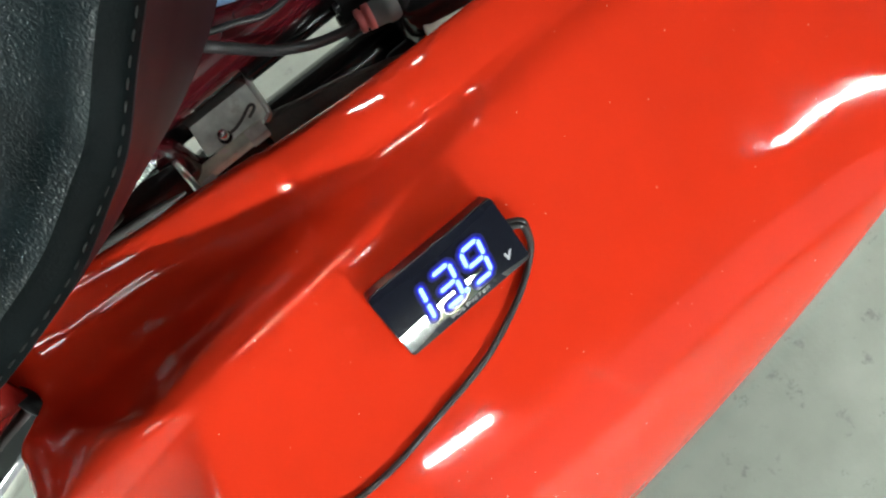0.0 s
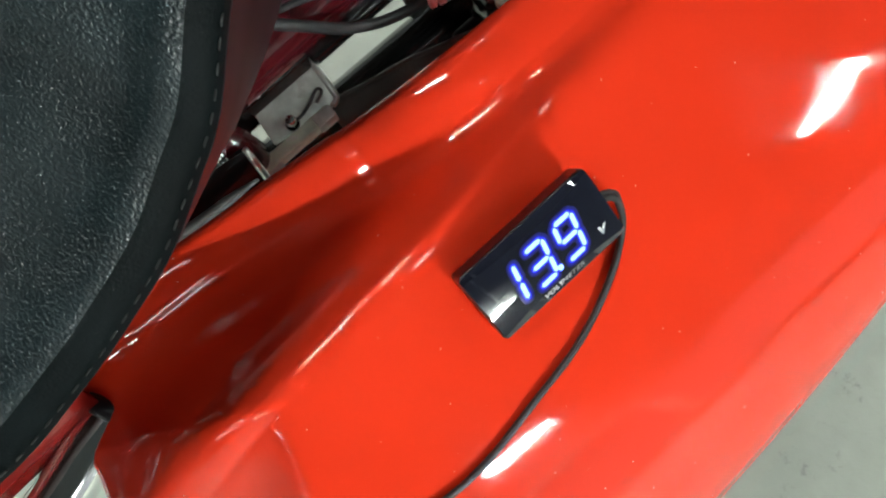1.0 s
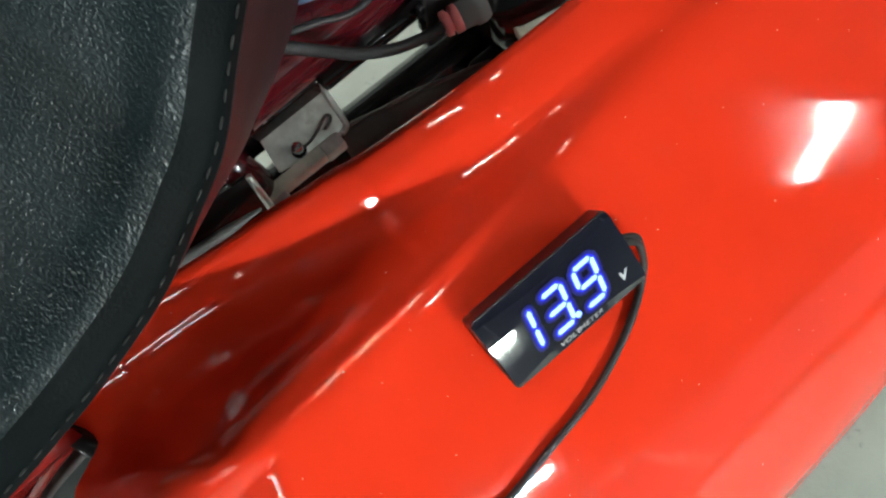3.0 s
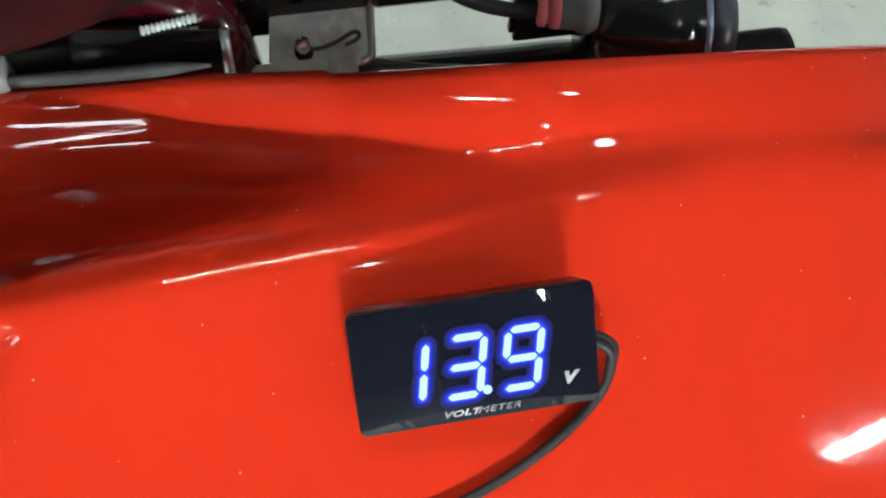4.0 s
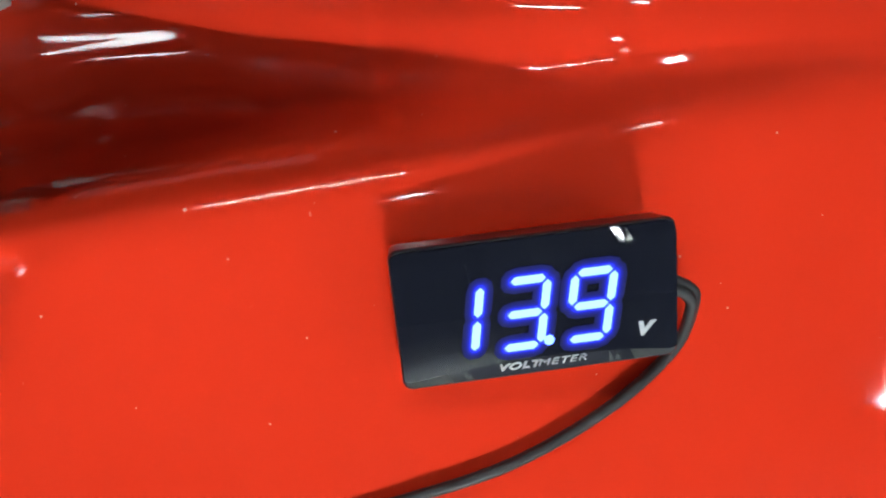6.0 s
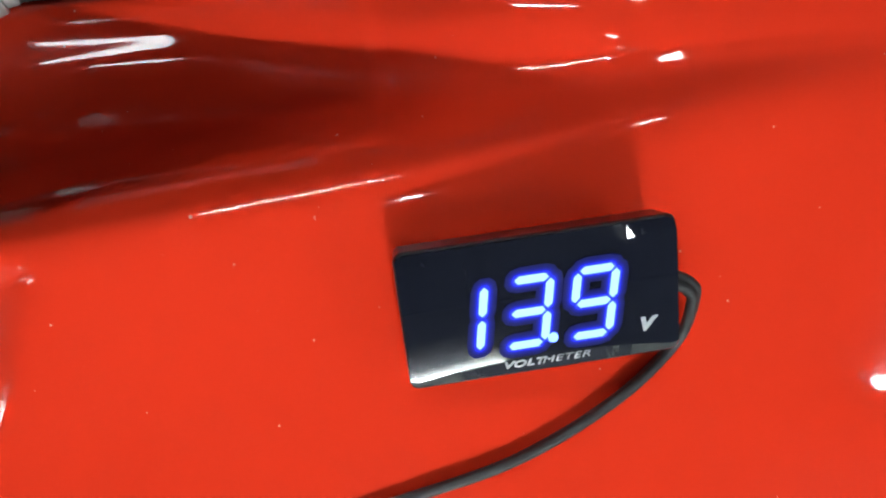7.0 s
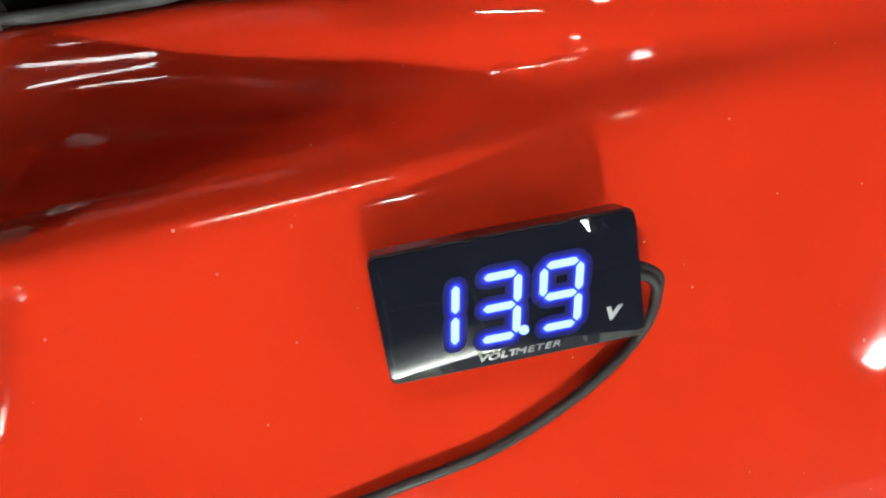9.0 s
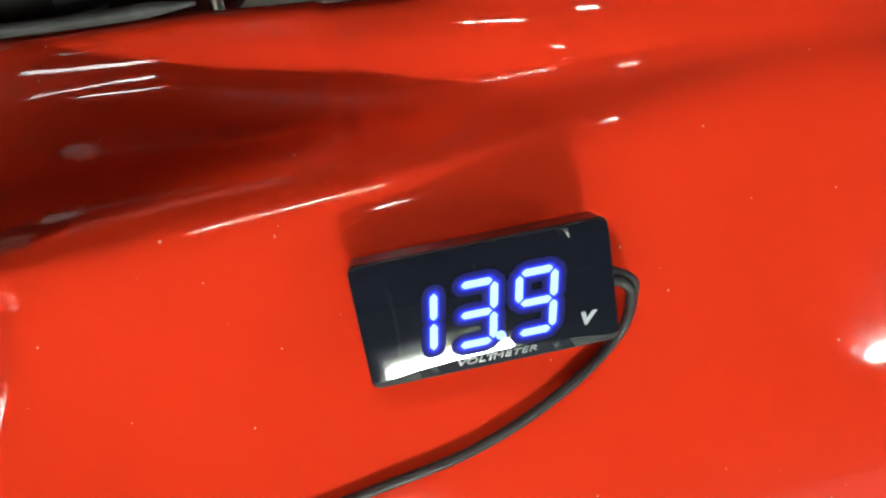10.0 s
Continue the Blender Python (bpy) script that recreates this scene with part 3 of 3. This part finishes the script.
# ---- frame and brackets under the seat ----
def frame_rails():
    f = thing("frame", "dark red and black steel motorcycle frame under the seat", "motorcycle frame")
    bm = bmesh.new()
    tube(bm, smooth_line([(-0.040, 0.113, 0.789), (0.02, 0.118, 0.782), (0.10, 0.128, 0.770), (0.22, 0.15, 0.75)], 6), 0.0135, 24)
    part("upper_tube", bm, MAROON, f, "glossy dark red frame tube")
    bm = bmesh.new()
    tube(bm, smooth_line([(-0.20, 0.098, 0.745), (-0.05, 0.096, 0.738), (0.03, 0.096, 0.734), (0.058, 0.097, 0.730), (0.072, 0.100, 0.705), (0.078, 0.104, 0.60)], 6), 0.0115, 24)
    part("lower_rail", bm, BLACKTUBE, f, "gloss black frame rail")
    bm = bmesh.new()
    tube(bm, smooth_line([(-0.11, 0.112, 0.776), (-0.085, 0.1075, 0.783), (-0.062, 0.1055, 0.784), (-0.049, 0.100, 0.780), (-0.0445, 0.0945, 0.768), (-0.044, 0.094, 0.735)], 6), 0.0078, 24)
    part("cross_tube", bm, MAROON, f, "red bent frame tube")
    bm = bmesh.new()
    tube(bm, [(0.169, 0.088, 0.70), (0.172, 0.098, 0.745), (0.178, 0.125, 0.765)], 0.0045, 14)
    part("stay", bm, BLACKTUBE, f, "thin black stay")
    for x, y in ((-0.20, 0.17), (-0.20, 0.30), (-0.29, 0.17), (-0.29, 0.30)):
        bm = bmesh.new()
        tube(bm, smooth_line([(x, y, 0.80), (x, y, 0.45), (x + (x + 0.245), y + (y - 0.235) * 0.6, 0.0)], 4), 0.014, 16)
        part("stand_leg", bm, BLACKTUBE, f, "black stand leg on the floor")
    return f


frame_rails()


def wiring():
    w = thing("wiring", "thin black wire in a blue plastic sleeve on the frame", "wire")
    bm = bmesh.new()
    tube(bm, smooth_line([(-0.030, 0.112, 0.808), (-0.012, 0.108, 0.807), (0.000, 0.1045, 0.806), (0.012, 0.1015, 0.803), (0.028, 0.106, 0.800), (0.05, 0.116, 0.795), (0.08, 0.128, 0.788)], 8), 0.0011, 10)
    part("wire", bm, RUBBER, w)
    bm = bmesh.new()
    tube(bm, smooth_line([(-0.026, 0.123, 0.808), (-0.008, 0.1185, 0.8075), (0.004, 0.114, 0.8065), (0.016, 0.112, 0.803)], 6), 0.0032, 16)
    part("sleeve", bm, BLUE, w, "blue plastic sleeve")
    return w


wiring()


def lower_blocker():
    """Unseen sheet below the red panel, added to shade the floor behind it."""
    bm = bmesh.new()
    grid_mesh(bm, [[(-0.15 + 0.5 * i / 20, -0.082 + 0.05 * (k / 8) ** 2, 0.688 - 0.57 * k / 8) for k in range(9)] for i in range(21)])
    ob = finish(bm, "lower_blocker", BLACK)
    m = ob.modifiers.new("thickness", "SOLIDIFY")
    m.thickness = 0.003
    return tagged(ob, "unseen black sheet under the red panel, added to block light", "body panel")


lower_blocker()


def hinge_bracket():
    h = thing("hinge_bracket", "bent zinc-plated steel hinge bracket with pin and spring clip", "bracket")
    z = 0.7655
    bm = bmesh.new()
    # flat plate with rounded corner and turned-down edge
    pts = [(-0.0345, 0.0925), (-0.0105, 0.0895), (-0.0085, 0.0905), (-0.0075, 0.0925), (-0.0055, 0.1110), (-0.031, 0.1150)]
    top = [bm.verts.new((x, y, z + (y - 0.09) * 0.35)) for x, y in pts]
    low = [bm.verts.new((x, y, z - 0.0022 + (y - 0.09) * 0.35)) for x, y in pts]
    bm.faces.new(top)
    bm.faces.new(low[::-1])
    for k in range(len(pts)):
        bm.faces.new((top[k], low[k], low[(k + 1) % len(pts)], top[(k + 1) % len(pts)]))
    bmesh.ops.bevel(bm, geom=list(bm.edges), offset=0.0004, segments=2, affect="EDGES")
    part("plate", bm, STEEL, h, "", False)
    bm = bmesh.new()
    tube(bm, smooth_line([(-0.0108, 0.0893, z + 0.0003), (-0.0086, 0.0900, z + 0.0003), (-0.0076, 0.0920, z + 0.0007), (-0.0066, 0.1020, z + 0.0042), (-0.0057, 0.1108, z + 0.0073)], 4), 0.0011, 8)
    part("cut_edge", bm, BRIGHT, h, "bright cut edge")
    bm = bmesh.new()
    box(bm, (-0.0500, 0.1030, z - 0.004), (-0.0068, 0.1290, z + 0.0125), None, 0.0010)
    part("flange", bm, BLACKTUBE, h, "black painted flange")
    # black block stands in for the shade below the dark red tube
    bm = bmesh.new()
    box(bm, (-0.0066, 0.1005, z + 0.0060), (0.0420, 0.1240, z + 0.0120), None, 0.0020)
    part("tube_shade", bm, BLACKTUBE, h, "black block standing in for shade under the tube")
    bm = bmesh.new()
    box(bm, (-0.0425, 0.0862, z - 0.004), (-0.0125, 0.0908, z + 0.0022), None, 0.0006)
    part("hinge_bar", bm, GREYBAR, h, "dull grey hinge bar")
    bm = bmesh.new()
    box(bm, (-0.0195, 0.0852, z - 0.003), (-0.0120, 0.0900, z + 0.0032), None, 0.0005)
    part("lug", bm, STEEL, h)
    bm = bmesh.new()
    box(bm, (-0.043, 0.0825, z - 0.003), (-0.0365, 0.0865, z + 0.0012), None, 0.0009)
    part("lug", bm, STEEL, h)
    bm = bmesh.new()
    lathe(bm, (-0.0252, 0.0935, z + 0.0003), (0, -0.1, 1), [(0, 0.0019), (0.0066, 0.0019), (0.0072, 0.0014)], 16)
    part("pin", bm, CHROME, h, "bright steel pin")
    # black collar painted in as the shade at the pin's foot
    bm = bmesh.new()
    lathe(bm, (-0.0252, 0.0935, z + 0.0012), (0, -0.3, 1), [(0, 0.0025), (0.0006, 0.0025), (0.0008, 0.0021)], 18)
    part("shade_collar", bm, BLACKTUBE, h, "dark collar standing in for shade round the pin")
    bm = bmesh.new()
    c = smooth_line([(-0.0275, 0.0937, z + 0.0024), (-0.022, 0.0927, z + 0.0024), (-0.017, 0.0937, z + 0.0028), (-0.012, 0.0957, z + 0.0036), (-0.0105, 0.0950, z + 0.0034), (-0.0115, 0.0937, z + 0.0030), (-0.0145, 0.0927, z + 0.0026)], 6)
    tube(bm, [p + Vector((0, 0, 0.0010)) for p in c], 0.00055, 8)
    part("spring_clip", bm, GREYTRIM, h, "thin dull spring clip")
    bm = bmesh.new()
    lathe(bm, (-0.0285, 0.1062, z + 0.0122), (0, -0.25, 1), [(0, 0.0030), (0.0024, 0.0030), (0.0034, 0.0024)], 6)
    part("bolt", bm, STEEL, h, "dull steel bolt")
    return h


hinge_bracket()


def latch_bracket():
    h = thing("latch_bracket", "dark steel channel bracket with a bright cut edge beside the rim", "bracket")
    bm = bmesh.new()
    a, b = Vector((-0.0428, 0.0893, 0.7865)), Vector((-0.0437, 0.0822, 0.7725))
    left = Vector((-0.036, 0.007, -0.004))
    n = (b - a).cross(left).normalized() * 0.0016
    vs = [bm.verts.new(p) for p in (a, b, b + left, a + left)]
    ws = [bm.verts.new(p + n) for p in (a, b, b + left, a + left)]
    bm.faces.new(vs)
    bm.faces.new(ws[::-1])
    for k in range(4):
        bm.faces.new((vs[k], ws[k], ws[(k + 1) % 4], vs[(k + 1) % 4]))
    part("channel", bm, BLACKTUBE, h, "", False)
    bm = bmesh.new()
    tube(bm, [a, b], [0.0011, 0.0014], 8)
    part("cut_edge", bm, BRIGHT, h, "bright cut edge")
    bm = bmesh.new()
    q = Vector((-0.0490, 0.0940, 0.7855))
    for k in range(11):
        lathe(bm, q + Vector((-0.0012 * k, -0.0002 * k, 0)), (-1, -0.1, 0), [(0, 0.0009), (0.0005, 0.0013), (0.0010, 0.0009)], 14)
    part("threaded_stud", bm, STEEL, h, "bright threaded stud")
    bm = bmesh.new()
    lathe(bm, (-0.080, 0.0945, 0.7745), (1, 0.05, 0), [(0, 0.0052), (0.016, 0.0052), (0.018, 0.0042)], 24)
    part("rubber_buffer", bm, BLACK, h, "black rubber buffer")
    return h


latch_bracket()


def rim_trim():
    bm = bmesh.new()
    pts, radii = [], []
    for k in range(24):
        x = -0.046 - 0.066 * k / 23
        yt, zt = rim(x)
        pts.append((x, yt + 0.0030, panel_z(x, yt) + 0.0004))
        radii.append(0.0017 * min(1.0, 0.25 + k / 5, 0.25 + (23 - k) / 5))
    tube(bm, pts, radii, 10)
    ob = finish(bm, "edge_trim", GREYTRIM)
    return tagged(ob, "grey rubber edge trim on the red panel's upper rim", "edge trim")


rim_trim()


def starter_solenoid():
    s = thing("starter_solenoid", "black cylindrical starter solenoid with grey boot and pink ring", "solenoid")
    o = Vector((0.052, 0.0905, 0.7665))
    ax = Vector((1, -0.13, 0.03)).normalized()
    bm = bmesh.new()
    lathe(bm, o, ax, [(-0.0045, 0.006), (-0.003, 0.0115), (0.0, 0.0148), (0.005, 0.0168), (0.018, 0.0175), (0.022, 0.0178), (0.0228, 0.0168), (0.0245, 0.0178), (0.0275, 0.0170), (0.0295, 0.0135), (0.030, 0.006)], 40)
    part("body", bm, BLACKTUBE, s, "gloss black body")
    bm = bmesh.new()
    lathe(bm, o + ax * 0.0285, ax, [(0, 0.0158), (0.003, 0.0156), (0.0065, 0.0135), (0.0075, 0.008)], 32)
    part("end_cap", bm, material("smoky_cap", (0.05, 0.05, 0.065), 0.35, 0, 0, (80, 0.2)), s, "smoky grey end cap")
    bm = bmesh.new()
    lathe(bm, o + ax * 0.0252, ax, [(0, 0.0172), (0.0002, 0.0183), (0.0016, 0.0183), (0.0018, 0.0172)], 40)
    part("rim_ring", bm, material("blued_steel_ring", (0.30, 0.34, 0.42), 0.25, 0.6), s, "bluish steel rim ring")
    bm = bmesh.new()
    box(bm, (0.040, 0.078, 0.728), (0.070, 0.086, 0.752), None, 0.002)
    part("foot", bm, BLACK, s, "black mounting foot")
    bm = bmesh.new()
    box(bm, (0.076, 0.0760, 0.742), (0.110, 0.0880, 0.764), pose(0, 0, 0), 0.004)
    part("foot", bm, BLACK, s, "black mounting foot")
    bm = bmesh.new()
    box(bm, (0.002, -0.0190, 0.0045), (0.028, -0.0125, 0.0085), Matrix.Translation(o) @ pose(0, 0, 0, 0, 0, -7), 0.0008)
    part("mounting_flange", bm, GREYBAR, s, "bare metal mounting flange")
    bm = bmesh.new()
    lathe(bm, (0.0405, 0.0905, 0.7775), (1, -0.22, 0.05), [(0, 0.0040), (0.001, 0.0046), (0.005, 0.0048), (0.0052, 0.0054), (0.008, 0.0054), (0.010, 0.0046)], 28)
    part("boot", bm, GREYBOOT, s, "grey rubber boot")
    bm = bmesh.new()
    box(bm, (0.0335, 0.0985, 0.752), (0.056, 0.1015, 0.790), None, 0.0012)
    for k in range(3):
        box(bm, (0.0318, 0.0988, 0.7565 + 0.010 * k), (0.0340, 0.1012, 0.7615 + 0.010 * k), None, 0.0005)
    part("mounting_plate", bm, BLACK, s, "black toothed mounting plate")
    bm = bmesh.new()
    lathe(bm, (0.0352, 0.0918, 0.7772), (1, -0.22, 0.05), [(0, 0.0030), (0.0003, 0.0042), (0.0022, 0.0044), (0.0024, 0.0034), (0.0032, 0.0034), (0.0034, 0.0046), (0.0058, 0.0048), (0.006, 0.004)], 28)
    part("sealing_ring", bm, PINK, s, "pink rubber sealing ring")
    bm = bmesh.new()
    tube(bm, smooth_line([(0.038, 0.0912, 0.7774), (0.030, 0.0925, 0.7765), (0.018, 0.0945, 0.780), (0.006, 0.0965, 0.790), (-0.004, 0.0985, 0.803), (-0.014, 0.103, 0.812), (-0.03, 0.112, 0.818)], 8), 0.0019, 14)
    part("cable", bm, RUBBER, s, "black rubber cable")
    return s


starter_solenoid()


def inner_guard():
    g = thing("inner_guard", "dusty grey-brown plastic inner guard behind the panel", "guard")
    bm = bmesh.new()
    rows, lip = [], []
    for i in range(17):
        x = -0.013 + 0.056 * i / 16
        y0 = 0.0925 - 0.20 * (x + 0.013) - 0.004 * (i / 16) ** 3
        rows.append([(x, y0 - 0.019 + 0.019 * k / 8, 0.762 - 0.004 * (1 - k / 8) ** 2 + 0.0006 * math.sin(i * 0.9)) for k in range(9)])
        lip.append((x, y0, 0.7612 + 0.0006 * math.sin(i * 0.9)))
    grid_mesh(bm, rows)
    ob = part("sheet", bm, INNER, g)
    m = ob.modifiers.new("thickness", "SOLIDIFY")
    m.thickness = 0.002
    part("lip", tube(bmesh.new(), lip, 0.0011, 10), INNER, g, "rolled edge")
    return g


inner_guard()


# invented black box that fills the dark area under the seat
def dark_filler():
    t = thing("dark_filler", "invented black box filling the dark area under the seat", "tray")
    part("tub", box(bmesh.new(), (-0.150, 0.104, 0.690), (-0.0505, 0.175, 0.768), None, 0.004), BLACK, t)
    part("rib", box(bmesh.new(), (-0.0700, 0.100, 0.700), (-0.0660, 0.1035, 0.766), None, 0.001), BLACK, t)
    return t


dark_filler()


def connector_block():
    c = thing("connector_block", "small white plastic connector block beside the panel's rim", "connector")
    part("housing", box(bmesh.new(), (-0.1075, 0.0885, 0.7670), (-0.0965, 0.0965, 0.7770), None, 0.0012), WHITE, c)
    part("latch", box(bmesh.new(), (-0.1045, 0.0872, 0.7690), (-0.0995, 0.0884, 0.7750), None, 0.0004), WHITE, c)
    return c


connector_block()


def tail_cover():
    """The strip of red bodywork that goes on under the seat behind the panel's end."""
    bm = bmesh.new()
    rows = []
    for i in range(25):
        x = -0.138 - 0.20 * i / 24
        rows.append([(x, 0.069 + 0.040 * k / 10, 0.764 + 0.006 * math.sin(math.pi * k / 10) - 0.02 * (1 - k / 10) ** 4 - 0.02 * i / 24) for k in range(11)])
    grid_mesh(bm, rows)
    # darker than the panel's red: the seat's shade is put into the colour
    ob = finish(bm, "tail_cover", material("shade_darkened_red", (0.20, 0.010, 0.008), 0.2, 0, 0.2, (14, 0.1)))
    m = ob.modifiers.new("thickness", "SOLIDIFY")
    m.thickness, m.offset = 0.0025, -1
    return tagged(ob, "red tail cover strip under the black seat, darkened for shade", "body panel")


tail_cover()


def chrome_rail():
    g = thing("grab_rail", "chrome-plated round grab rail below the red tail cover", "grab rail")
    bm = bmesh.new()
    tube(bm, smooth_line([(-0.1375, 0.0692, 0.738), (-0.150, 0.0655, 0.738), (-0.165, 0.061, 0.736), (-0.185, 0.057, 0.733), (-0.24, 0.050, 0.728), (-0.33, 0.046, 0.72)], 6), 0.0105, 24)
    part("bar", bm, CHROME, g)
    bm = bmesh.new()
    lathe(bm, (-0.1382, 0.0694, 0.738), (0.94, 0.33, 0), [(-0.004, 0.0106), (-0.0035, 0.0112), (0.0015, 0.0112), (0.0028, 0.0095), (0.0034, 0.004)], 28)
    part("end_cap", bm, BLACK, g, "black plastic end cap")
    return g


chrome_rail()
